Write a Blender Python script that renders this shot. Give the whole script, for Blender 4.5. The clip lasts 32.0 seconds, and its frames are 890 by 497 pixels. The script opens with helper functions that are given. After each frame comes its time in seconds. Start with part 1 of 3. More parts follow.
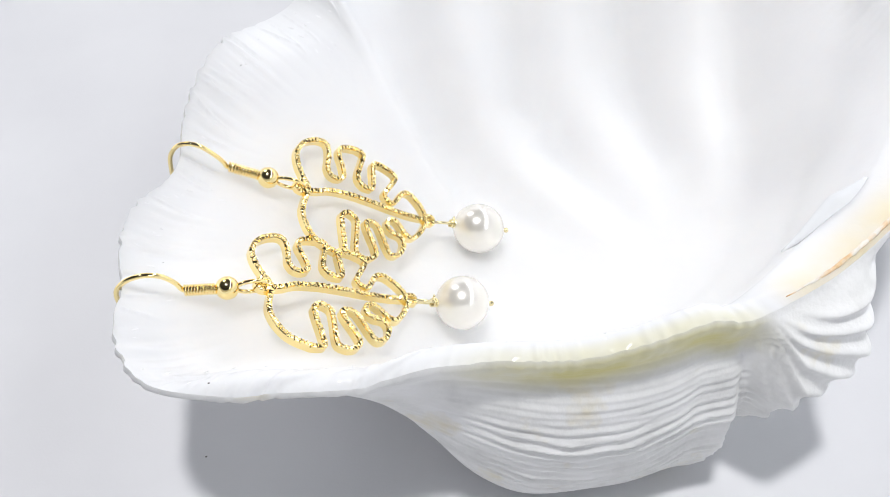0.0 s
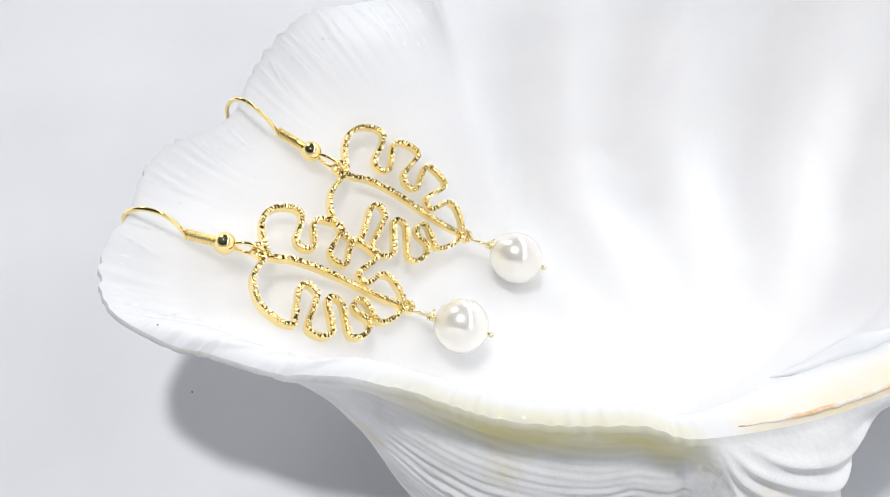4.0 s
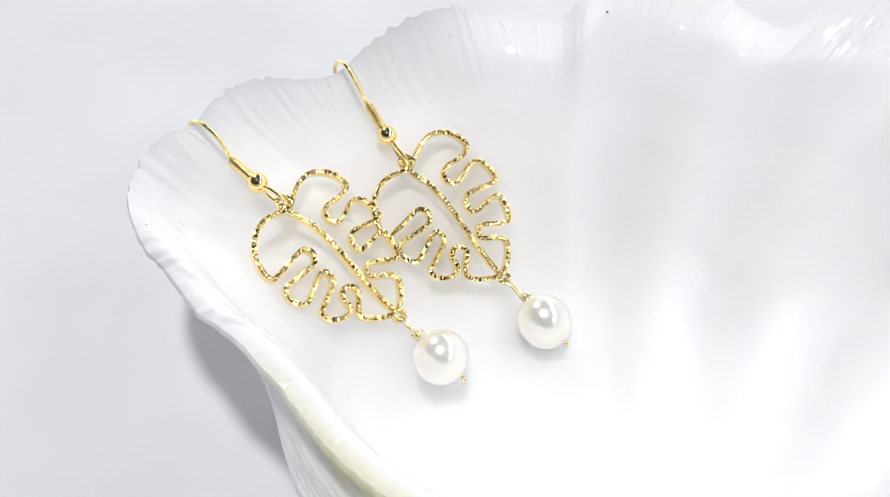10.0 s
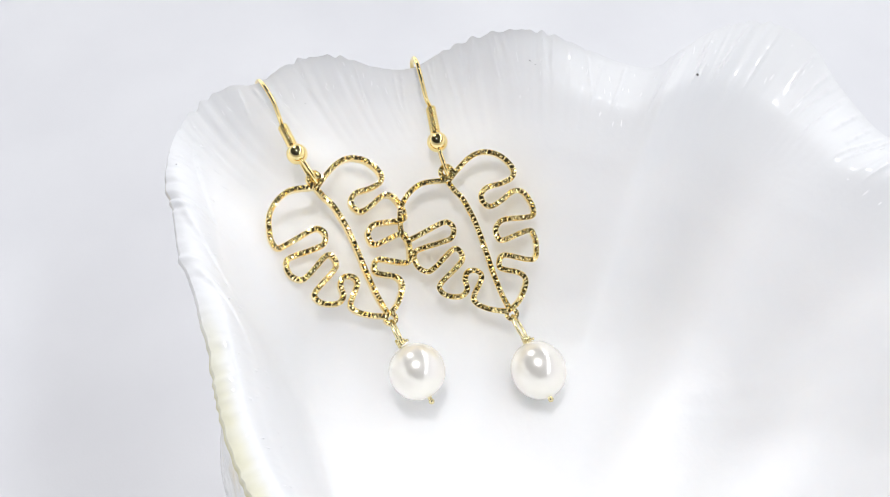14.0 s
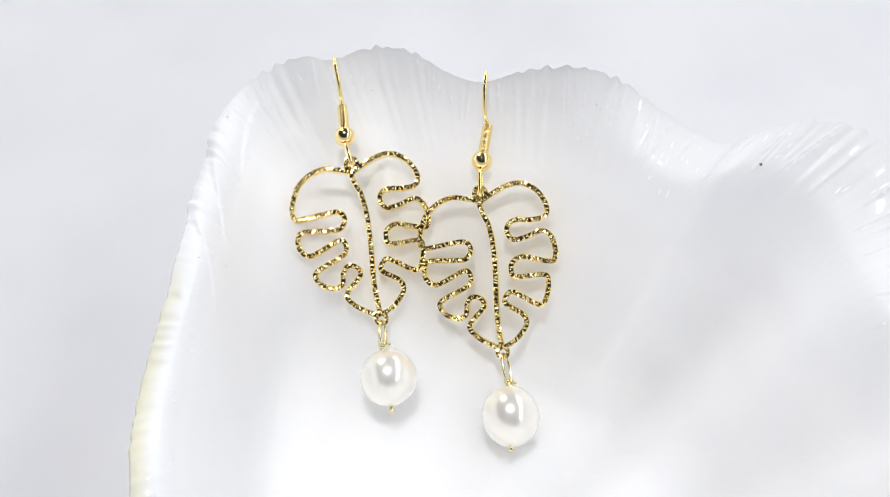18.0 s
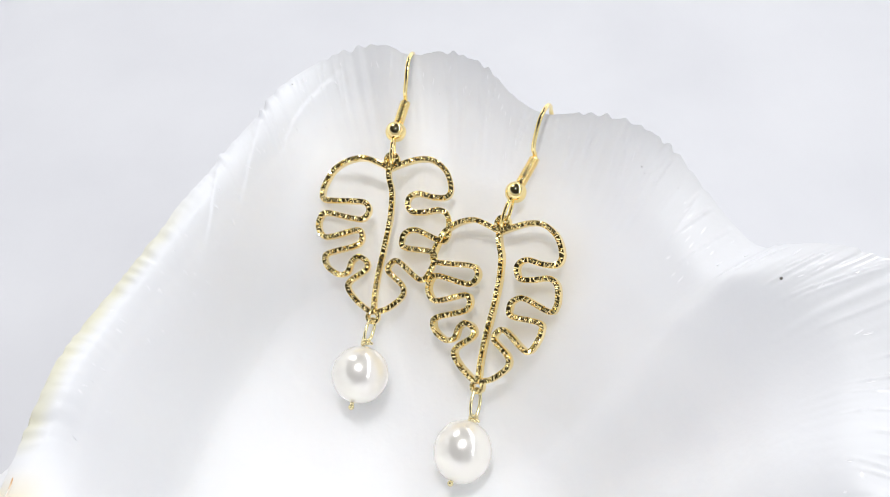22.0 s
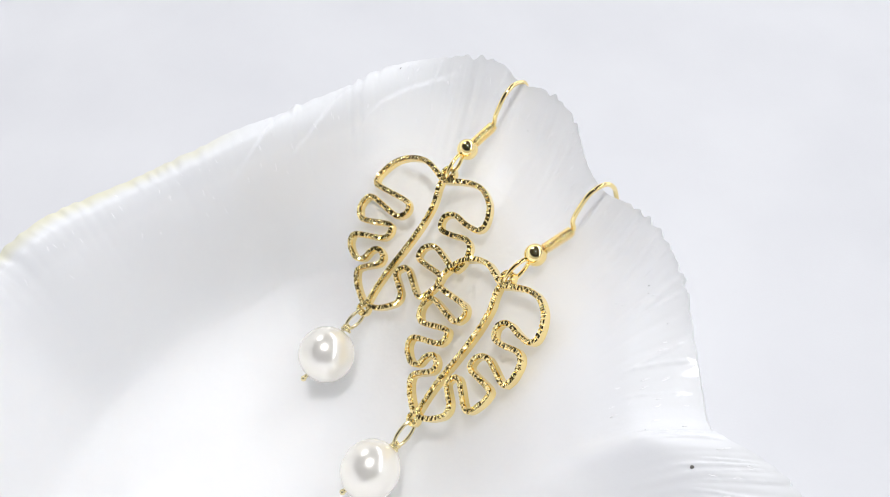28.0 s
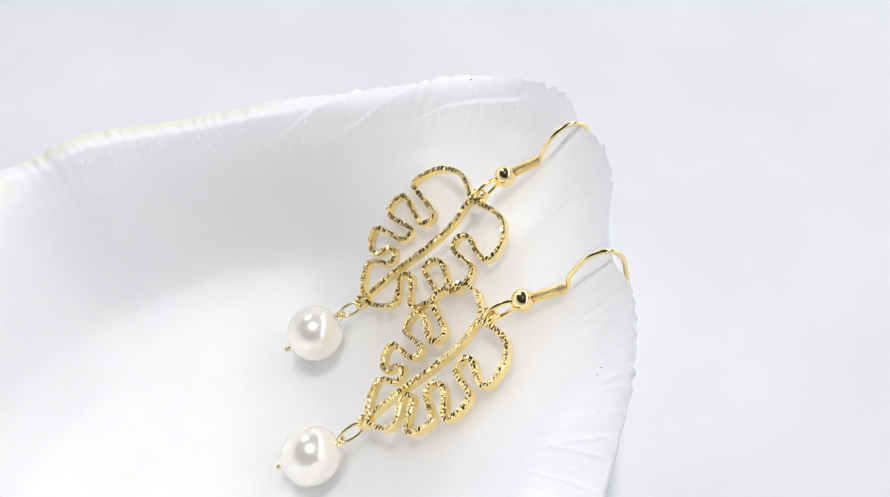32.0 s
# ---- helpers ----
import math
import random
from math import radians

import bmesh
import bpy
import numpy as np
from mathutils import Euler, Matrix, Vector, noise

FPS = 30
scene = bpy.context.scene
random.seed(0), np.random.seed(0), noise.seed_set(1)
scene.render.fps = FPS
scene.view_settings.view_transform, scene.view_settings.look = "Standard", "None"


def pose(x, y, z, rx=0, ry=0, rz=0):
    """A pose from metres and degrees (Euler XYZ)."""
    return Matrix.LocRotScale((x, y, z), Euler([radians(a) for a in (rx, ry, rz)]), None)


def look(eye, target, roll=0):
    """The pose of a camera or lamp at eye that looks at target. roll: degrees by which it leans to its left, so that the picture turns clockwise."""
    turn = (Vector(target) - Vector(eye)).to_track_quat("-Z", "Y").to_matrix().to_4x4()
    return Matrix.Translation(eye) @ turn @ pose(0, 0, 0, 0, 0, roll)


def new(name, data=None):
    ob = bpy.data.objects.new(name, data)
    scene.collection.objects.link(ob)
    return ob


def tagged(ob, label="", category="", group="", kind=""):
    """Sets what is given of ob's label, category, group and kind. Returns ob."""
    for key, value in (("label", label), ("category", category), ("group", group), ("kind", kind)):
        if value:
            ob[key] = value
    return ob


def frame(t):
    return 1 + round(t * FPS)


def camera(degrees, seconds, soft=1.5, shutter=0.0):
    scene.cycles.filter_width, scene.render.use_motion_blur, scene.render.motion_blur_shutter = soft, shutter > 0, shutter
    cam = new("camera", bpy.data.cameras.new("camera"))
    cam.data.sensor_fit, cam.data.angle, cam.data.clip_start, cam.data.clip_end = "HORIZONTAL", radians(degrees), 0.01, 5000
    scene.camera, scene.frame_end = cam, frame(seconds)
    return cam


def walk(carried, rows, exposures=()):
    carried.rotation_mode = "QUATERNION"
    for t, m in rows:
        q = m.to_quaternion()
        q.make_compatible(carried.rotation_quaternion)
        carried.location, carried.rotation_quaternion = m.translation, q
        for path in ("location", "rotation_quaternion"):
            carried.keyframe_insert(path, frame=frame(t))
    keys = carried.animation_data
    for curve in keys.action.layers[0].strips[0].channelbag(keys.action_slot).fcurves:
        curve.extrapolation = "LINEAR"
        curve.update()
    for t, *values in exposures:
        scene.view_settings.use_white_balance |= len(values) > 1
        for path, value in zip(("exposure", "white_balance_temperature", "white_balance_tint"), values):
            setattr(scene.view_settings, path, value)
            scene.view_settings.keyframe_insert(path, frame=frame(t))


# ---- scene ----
# The camera stands still; the shell turns before it on a turntable about the z axis.
cam = camera(53.044, 32.0, soft=0.6)
walk(cam, [(0, pose(0, -0.075, 0.1215, 38.519, 0, -6.681) @ pose(0, 0, 0, 0, 0, -2.139)),
           (32, pose(0, -0.075, 0.1215, 38.519, 0, -6.681) @ pose(0, 0, 0, 0, 0, -2.139))])
scene.view_settings.exposure = 0.32
TURN = -5.27891     # degrees per second
MM = 0.001

# ---- light ----
world = bpy.data.worlds.new("room_light")
world.use_nodes = True
scene.world = world
wn, wl = world.node_tree.nodes, world.node_tree.links
w_co, w_sep, w_ramp = wn.new("ShaderNodeTexCoord"), wn.new("ShaderNodeSeparateXYZ"), wn.new("ShaderNodeValToRGB")
wl.new(w_co.outputs["Generated"], w_sep.inputs[0])
wl.new(w_sep.outputs[2], w_ramp.inputs[0])
# the room is dimmer on the side of the film camera
w_dot, w_map, w_mul = wn.new("ShaderNodeVectorMath"), wn.new("ShaderNodeMapRange"), wn.new("ShaderNodeVectorMath")
w_dot.operation, w_mul.operation = "DOT_PRODUCT", "SCALE"
w_dot.inputs[1].default_value = (-0.2, -0.98, 0.0)
for k, x in zip(("From Min", "From Max", "To Min", "To Max"), (-0.4, 0.8, 0.92, 0.40)):
    w_map.inputs[k].default_value = x
wl.new(w_co.outputs["Generated"], w_dot.inputs[0])
wl.new(w_dot.outputs["Value"], w_map.inputs["Value"])
wl.new(w_ramp.outputs[0], w_mul.inputs[0])
wl.new(w_map.outputs[0], w_mul.inputs["Scale"])
wl.new(w_mul.outputs[0], wn["Background"].inputs[0])
# bright pale walls around, a dimmer ceiling overhead
for el, p, c in zip(w_ramp.color_ramp.elements, (0.36, 0.60), ((1.12, 1.14, 1.25), (0.04, 0.04, 0.043))):
    el.position, el.color = p, (*c, 1)
wn["Background"].inputs[1].default_value = 1.0


def area_lamp(name, eye, target, sx, sy, watts, colour, shape="RECTANGLE"):
    d = bpy.data.lights.new(name, "AREA")
    d.shape, d.size, d.size_y, d.energy, d.color = shape, sx, sy, watts, colour
    ob = new(name, d)
    ob.matrix_world = look(eye, target)
    return ob


area_lamp("ceiling_lamp", (-0.02, -0.04, 0.82), (0, 0, 0), 0.07, 0.07, 3.45, (0.99, 0.984, 1.0), "DISK")
area_lamp("tube_lamp", (0.42, 0.2, 0.50), (0.0, 0.2, 0.0), 1.5, 0.06, 1.9, (0.91, 0.95, 1.0))
area_lamp("back_lamp", (-0.22, 0.55, 0.62), (0, 0, 0.02), 0.30, 0.30, 0.70, (0.98, 0.985, 1.0), "DISK")


# ---- materials ----
def material(name, colour, rough=0.5, metal=0.0):
    m = bpy.data.materials.new(name)
    m.use_nodes = True
    b = m.node_tree.nodes["Principled BSDF"]
    b.inputs["Base Color"].default_value = (*colour, 1)
    b.inputs["Roughness"].default_value = rough
    b.inputs["Metallic"].default_value = metal
    return m, b, m.node_tree.nodes, m.node_tree.links


def noise_node(nodes, links, scale, detail=3.0, rough=0.5):
    c = nodes.new("ShaderNodeTexCoord")
    n = nodes.new("ShaderNodeTexNoise")
    n.inputs["Scale"].default_value, n.inputs["Detail"].default_value, n.inputs["Roughness"].default_value = scale, detail, rough
    links.new(c.outputs["Object"], n.inputs["Vector"])
    return n


def ramp_node(nodes, links, source, stops):
    r = nodes.new("ShaderNodeValToRGB")
    e = r.color_ramp.elements
    while len(e) < len(stops):
        e.new(0.5)
    for el, (p, c) in zip(e, stops):
        el.position, el.color = p, (*c, 1)
    links.new(source, r.inputs[0])
    return r


def bump_node(nodes, links, source, bsdf, strength, distance):
    b = nodes.new("ShaderNodeBump")
    b.inputs["Strength"].default_value, b.inputs["Distance"].default_value = strength, distance
    links.new(source, b.inputs["Height"])
    links.new(b.outputs[0], bsdf.inputs["Normal"])
    return b


def make_ground_material():
    m, b, n, l = material("white_board", (0.7, 0.7, 0.72), 0.6)
    a = noise_node(n, l, 30, 4)
    r = ramp_node(n, l, a.outputs[0], [(0.3, (0.625, 0.627, 0.645)), (0.7, (0.675, 0.677, 0.691))])
    l.new(r.outputs[0], b.inputs["Base Color"])
    f = noise_node(n, l, 2500, 2)
    bump_node(n, l, f.outputs[0], b, 0.1, 0.0001)
    return m


def make_inner_material():
    m, b, n, l = material("shell_inside", (0.86, 0.86, 0.865), 0.55)
    b.inputs["Specular IOR Level"].default_value = 0.35
    a = noise_node(n, l, 60, 4)
    r = ramp_node(n, l, a.outputs[0], [(0.3, (0.81, 0.81, 0.812)), (0.7, (0.85, 0.848, 0.842))])
    l.new(pigment(n, l, r.outputs[0]), b.inputs["Base Color"])
    # less translucent along the chalky rim and on the shaded front wall
    at = n.new("ShaderNodeAttribute")
    at.attribute_name = "chalk_shade"
    thick = n.new("ShaderNodeMapRange")
    thick.inputs["To Min"].default_value, thick.inputs["To Max"].default_value = 0.85, 0.2
    l.new(at.outputs["Fac"], thick.inputs["Value"])
    l.new(thick.outputs[0], b.inputs["Subsurface Weight"])
    # the fluted rim is glazed, the front lip chalky
    gloss = ramp_node(n, l, at.outputs["Fac"], [(0.0, (0.0, 0.0, 0.0)), (0.4, (0.17, 0.17, 0.17)), (0.8, (0.18, 0.18, 0.18))])
    l.new(gloss.outputs[0], b.inputs["Coat Weight"])
    b.inputs["Coat Roughness"].default_value = 0.09
    b.inputs["Subsurface Radius"].default_value = (0.017, 0.0165, 0.016)
    b.inputs["Subsurface Scale"].default_value = 1.0
    f = noise_node(n, l, 900, 3)
    bump_node(n, l, f.outputs[0], b, 0.15, 0.0002)
    return m


def times(nodes, links, a, b):
    m = nodes.new("ShaderNodeMath")
    m.operation = "MULTIPLY"
    for k, x in enumerate((a, b)):
        if isinstance(x, float):
            m.inputs[k].default_value = x
        else:
            links.new(x, m.inputs[k])
    return m.outputs[0]


def tinted(nodes, links, base, factor, colour):
    m = nodes.new("ShaderNodeMix")
    m.data_type = "RGBA"
    links.new(factor, m.inputs[0])
    links.new(base, m.inputs[6])
    m.inputs[7].default_value = (*colour, 1)
    return m.outputs[2]


def pigment(nodes, links, base):
    """The yellow-green pigment that the shell carries along its front margin."""
    at = nodes.new("ShaderNodeAttribute")
    at.attribute_name = "margin"
    spots = noise_node(nodes, links, 140, 4)
    patchy = ramp_node(nodes, links, spots.outputs[0], [(0.3, (0.5, 0.5, 0.5)), (0.6, (1, 1, 1))]).outputs[0]
    f = times(nodes, links, at.outputs["Fac"], patchy)
    # greyer on the chalky rim and, as painted shade, on the front wall
    at = nodes.new("ShaderNodeAttribute")
    at.attribute_name = "chalk_shade"
    base = tinted(nodes, links, base, at.outputs["Fac"], (0.745, 0.75, 0.755))
    c = tinted(nodes, links, base, f, (0.66, 0.61, 0.27))
    at = nodes.new("ShaderNodeAttribute")
    at.attribute_name = "hinge_orange"
    return tinted(nodes, links, c, times(nodes, links, at.outputs["Fac"], patchy), (0.83, 0.72, 0.46))


def make_outer_material():
    m, b, n, l = material("shell_outside", (0.8, 0.8, 0.78), 0.6)
    a = noise_node(n, l, 180, 5, 0.6)
    r = ramp_node(n, l, a.outputs[0], [(0.25, (0.68, 0.68, 0.66)), (0.5, (0.80, 0.80, 0.78)), (0.75, (0.84, 0.84, 0.83))])
    stain = noise_node(n, l, 75, 4, 0.65)
    sf = ramp_node(n, l, stain.outputs[0], [(0.57, (0, 0, 0)), (0.70, (0.55, 0.55, 0.55))]).outputs[0]
    c = tinted(n, l, r.outputs[0], sf, (0.72, 0.64, 0.42))
    l.new(pigment(n, l, c), b.inputs["Base Color"])
    f = noise_node(n, l, 1200, 4)
    bump_node(n, l, f.outputs[0], b, 0.3, 0.0003)
    return m


def make_gold(name, rough, tint=(1.0, 0.815, 0.39)):
    m, b, n, l = material(name, tint, rough, 1.0)
    return m


def make_pearl():
    m, b, n, l = material("pearl_nacre", (0.95, 0.925, 0.895), 0.24, 0.46)
    a = noise_node(n, l, 250, 3)
    r = ramp_node(n, l, a.outputs[0], [(0.35, (0.93, 0.895, 0.84)), (0.65, (0.92, 0.895, 0.815))])
    l.new(r.outputs[0], b.inputs["Base Color"])
    b.inputs["Coat Weight"].default_value = 1.0
    b.inputs["Coat Roughness"].default_value = 0.09
    b.inputs["Coat IOR"].default_value = 1.6
    f = noise_node(n, l, 700, 2)
    bump_node(n, l, f.outputs[0], b, 0.08, 0.0001)
    return m


def make_ligament():
    m, b, n, l = material("ligament", (0.6, 0.3, 0.1), 0.6)
    a = noise_node(n, l, 500, 4)
    r = ramp_node(n, l, a.outputs[0], [(0.38, (0.80, 0.76, 0.68)), (0.55, (0.76, 0.55, 0.32)), (0.70, (0.60, 0.33, 0.12))])
    l.new(r.outputs[0], b.inputs["Base Color"])
    bump_node(n, l, a.outputs[0], b, 0.6, 0.0004)
    return m


TOOTH = material("nacre_tooth", (0.70, 0.71, 0.72), 0.28)[0]
GLAZE = material("shell_glaze", (0.88, 0.88, 0.885), 0.14)[0]
SPECK = material("dark_speck", (0.12, 0.11, 0.10), 0.7)[0]
BOARD, INSIDE, OUTSIDE, LIGAMENT = make_ground_material(), make_inner_material(), make_outer_material(), make_ligament()
GOLD, GOLD_CUT, PALE_GOLD, PEARL = make_gold("gold_polished", 0.06), make_gold("gold_cut", 0.05), make_gold("gold_pale", 0.25, (0.85, 0.75, 0.45)), make_pearl()


# ---- mesh helpers ----
def mesh_from(name, verts, faces, mats, smooth=True, slots=None):
    me = bpy.data.meshes.new(name)
    me.from_pydata([tuple(v) for v in verts], [], faces)
    for m in mats:
        me.materials.append(m)
    me.polygons.foreach_set("use_smooth", [smooth] * len(faces))
    if slots is not None:
        me.polygons.foreach_set("material_index", slots)
    me.update()
    return me


def part(name, me, parent, label=""):
    ob = new(name, me)
    ob.parent = parent
    if label:
        tagged(ob, label)
    return ob


def spline(points, step, closed=False):
    """A smooth Catmull-Rom line through the points, in even steps."""
    p = np.array(points, float)
    n = len(p)
    out = []
    for i in range(n if closed else n - 1):
        if closed:
            a, b, c, d = p[i - 1], p[i], p[(i + 1) % n], p[(i + 2) % n]
        else:
            a, b, c, d = p[max(i - 1, 0)], p[i], p[i + 1], p[min(i + 2, n - 1)]
        for k in range(24):
            t = k / 24
            out.append(0.5 * (2 * b + (c - a) * t + (2 * a - 5 * b + 4 * c - d) * t * t + (3 * b - a - 3 * c + d) * t ** 3))
    out.append(p[0] if closed else p[-1])
    out = np.array(out)
    run = np.concatenate([[0], np.cumsum(np.linalg.norm(np.diff(out, axis=0), axis=1))])
    count = max(int(run[-1] / step), 2) + 1
    at = np.linspace(0, run[-1], count)
    return np.stack([np.interp(at, run, out[:, k]) for k in range(p.shape[1])], 1)


def tube(points, radius, sides=10, closed=False, taper=None):
    """A round wire along a line; verts and faces."""
    p = np.array(points, float)
    if closed and np.allclose(p[0], p[-1]):
        p = p[:-1]
    n = len(p)
    tan = (np.roll(p, -1, 0) - np.roll(p, 1, 0)) if closed else np.gradient(p, axis=0)
    tan /= np.linalg.norm(tan, axis=1)[:, None]
    ref = np.array([0.0, 0, 1]) if abs(tan[0][2]) < 0.9 else np.array([1.0, 0, 0])
    u = np.cross(tan[0], ref)
    verts, faces = [], []
    for i in range(n):
        u = u - tan[i] * (u @ tan[i])
        u /= np.linalg.norm(u)
        v = np.cross(tan[i], u)
        r = radius * (taper[i] if taper is not None else 1)
        for k in range(sides):
            a = 2 * math.pi * k / sides
            verts.append(p[i] + r * (math.cos(a) * u + math.sin(a) * v))
    for i in range(n if closed else n - 1):
        j = (i + 1) % n
        for k in range(sides):
            l = (k + 1) % sides
            faces.append((i * sides + k, i * sides + l, j * sides + l, j * sides + k))
    if not closed:
        faces.append(tuple(range(sides))[::-1])
        faces.append(tuple((n - 1) * sides + k for k in range(sides)))
    return verts, faces


def joined(*pieces):
    verts, faces = [], []
    for v, f in pieces:
        o = len(verts)
        verts += list(v)
        faces += [tuple(i + o for i in q) for q in f]
    return verts, faces


def ball(centre, radius, rings=24, segs=32, squash=(1, 1, 1)):
    verts, faces = [], []
    for i in range(rings + 1):
        th = math.pi * i / rings
        for k in range(segs):
            a = 2 * math.pi * k / segs
            verts.append(np.array(centre) + radius * np.array([math.sin(th) * math.cos(a) * squash[0], math.sin(th) * math.sin(a) * squash[1], math.cos(th) * squash[2]]))
    for i in range(rings):
        for k in range(segs):
            l = (k + 1) % segs
            faces.append((i * segs + k, (i + 1) * segs + k, (i + 1) * segs + l, i * segs + l))
    return verts, faces


def in_mm(piece):
    v, f = piece
    return [np.array(q) * MM for q in v], f


# ---- the turning board ----
def build_board():
    verts, faces = [(0, 0, 0)], []
    n = 96
    for r, z in ((0.06, 0), (0.30, 0), (0.302, -0.002), (0.302, -0.012)):
        verts += [(r * math.cos(2 * math.pi * k / n), r * math.sin(2 * math.pi * k / n), z) for k in range(n)]
    faces += [(0, 1 + k, 1 + (k + 1) % n) for k in range(n)]
    for j in range(3):
        faces += [(1 + j * n + k, 1 + (j + 1) * n + k, 1 + (j + 1) * n + (k + 1) % n, 1 + j * n + (k + 1) % n) for k in range(n)]
    ob = new("ground", mesh_from("ground", verts, faces, [BOARD], False))
    return tagged(ob, "smooth white turntable board under the shell", "ground", kind="structure")


board = build_board()

# ---- the shell: a deep fluted half, its rim in millimetres ----
RIM_FRONT = [(41, -24, 37), (36, -24.3, 38.3), (32, -25, 38.2), (27, -25.5, 37.2), (20, -25.5, 36.2), (11, -24.5, 36.5), (4, -24, 36.3),
             (-3, -24.3, 34.8), (-12, -23.6, 34.2), (-20, -22.5, 34.2), (-28.3, -19.3, 33.5)]
RIM_LOBES = [(-31.6, -14.2, 34.6), (-31.8, -10, 35.6), (-31.5, -6.2, 34.9), (-31.7, -2, 36.3), (-31.3, 2, 36.9), (-29.9, 6.2, 36.6), (-27.2, 11, 34.8), (-25.6, 15.8, 34.1),
             (-24.8, 20.9, 36.2), (-23, 25.5, 38.4), (-20.6, 30, 39.8), (-18, 34.5, 39.4), (-14.6, 39, 37.4), (-11, 43.5, 35.8), (-8, 46.8, 36.2),
             (-6, 49.5, 40), (-6.2, 55, 41.4), (-4.5, 61.5, 41.6), (0.5, 66, 40.2), (8, 66.8, 37)]
RIM_BACK = [(17.5, 67, 36), (21.5, 70.5, 38.5), (27, 75, 41.5), (35, 77.5, 41.3), (42, 74.5, 38.5), (50, 75, 40), (59, 73, 42), (67, 66, 40), (75, 55, 38.5),
            (82, 44, 39.5), (86, 31, 39), (86, 17, 39), (80, 3, 39), (71, -7.5, 38.6), (62.5, -13.8, 38.3), (56, -18, 38.1), (49.5, -21.4, 38)]
CENTRE = np.array([22.0, 16.0])
STEP = 0.2
FLOOR = 4.6
LOBES = [(30, -26), (10, -25), (-8, -24), (-31, -13), (-31, 1), (-21, 29), (-5, 58), (27, 75), (56, 68), (77, 32), (74, 0)]


def smoothstep(a, b, x):
    t = np.clip((x - a) / (b - a), 0, 1)
    return t * t * (3 - 2 * t)


def shell_grid():
    rim = spline(RIM_FRONT + RIM_LOBES + RIM_BACK, STEP, True)[:-1]
    ns = len(rim)
    s = np.arange(ns)
    # phase of the flutes: a full turn from one lobe to the next
    at = sorted(int(np.argmin((rim[:, 0] - a) ** 2 + (rim[:, 1] - b) ** 2)) for a, b in LOBES)
    at_ext = [at[-1] - ns] + at + [at[0] + ns]
    phase = np.interp(s, at_ext, 2 * math.pi * np.arange(-1, len(at) + 1))
    flute = np.cos(phase)
    # the steep side: front and hinge; the lobes slope gently
    x, y = rim[:, 0], rim[:, 1]
    steep = np.maximum(smoothstep(-26, 6, x) * smoothstep(5, -12, y), smoothstep(50, 74, x))
    rolled = np.maximum(smoothstep(-31, -17, x) * smoothstep(5, -12, y), smoothstep(46, 68, x))
    body = np.maximum(smoothstep(-20, 18, x) * smoothstep(5, -12, y), smoothstep(50, 66, x))
    hinge = smoothstep(39.5, 46, x) * smoothstep(22, 2, y)
    plate = smoothstep(36, 58, x) * smoothstep(30, 0, y)
    fan = smoothstep(41.2, 44.5, x) * smoothstep(62, 52, x) * smoothstep(5, -8, y)
    tall = smoothstep(24, 46, y) * smoothstep(60, 45, x)
    soft = rim.copy()
    for _ in range(660):
        soft = (np.roll(soft, 1, 0) + 2 * soft + np.roll(soft, -1, 0)) / 4
    return rim, soft, flute, steep, rolled, body, hinge, plate, fan, tall, ns


RIM, RIM_SOFT, FLUTE, STEEP, ROLLED, BODY, HINGE, PLATE, FAN, TALL, NS = shell_grid()
_rng = np.random.RandomState(4)
FINE = np.zeros(NS)
for _k in range(90, 250, 5):
    FINE += np.cos(2 * math.pi * _k * np.arange(NS) / NS + _rng.rand() * 6.28) * _rng.rand()
FINE /= FINE.std()
_mask = np.zeros(NS)
for _k in range(9, 40, 3):
    _mask += np.cos(2 * math.pi * _k * np.arange(NS) / NS + _rng.rand() * 6.28)
FINE *= np.clip(0.55 + 0.25 * _mask / _mask.std() + 0.4 * FLUTE, 0.1, 1.4)
# the rim breaks into small blunt teeth
TEETH = np.clip(np.sign(FINE) * np.abs(FINE) ** 1.3, -1.5, 1.5)
# beads along the coloured margin
BEADS = np.sin(np.arange(NS) * STEP * math.pi / 2.1 + 1.1 * _mask / _mask.std()) ** 2 * smoothstep(4, 14, RIM[:, 0]) * smoothstep(44, 38, RIM[:, 0]) * smoothstep(-10, -20, RIM[:, 1])
# folds and thin creases that cross the front lip
RUN = np.arange(NS) * STEP
FOLDS = smoothstep(-31, -28, RIM[:, 0]) * smoothstep(16, 4, RIM[:, 0]) * smoothstep(-6, -14, RIM[:, 1])
CREASES = [(_rng.uniform(0, NS * STEP), _rng.uniform(0.10, 0.26), _rng.uniform(-16, 16), _rng.uniform(0.86, 0.93)) for _ in range(150)]


def plates(v):
    """The lip grew in slanting layers, each lapping over the next one outwards."""
    f = np.mod((RUN[None] + 3.0 * np.sin(RUN[None] / 7.0) + 115 * (1 - v[:, None])) / 15.5 + 0.2, 1)
    return (1 - f) * smoothstep(0, 0.2, f)


def crease_relief(v):
    out = np.zeros((len(v), NS))
    for at, high, lean, low in CREASES:
        d = RUN[None] - at - lean * (v[:, None] - 0.92)
        chipped = 1 + 0.55 * np.sin(v * 330 + at * 7) * np.sin(v * 122 + at)
        out += high * np.exp(-(d / 0.24) ** 2) * (smoothstep(low - 0.03, low + 0.02, v) * smoothstep(1.0, 0.97, v) * chipped)[:, None]
    return out * (1 - HINGE) * (1 - 0.4 * ROLLED) * (1 - 0.65 * STEEP)


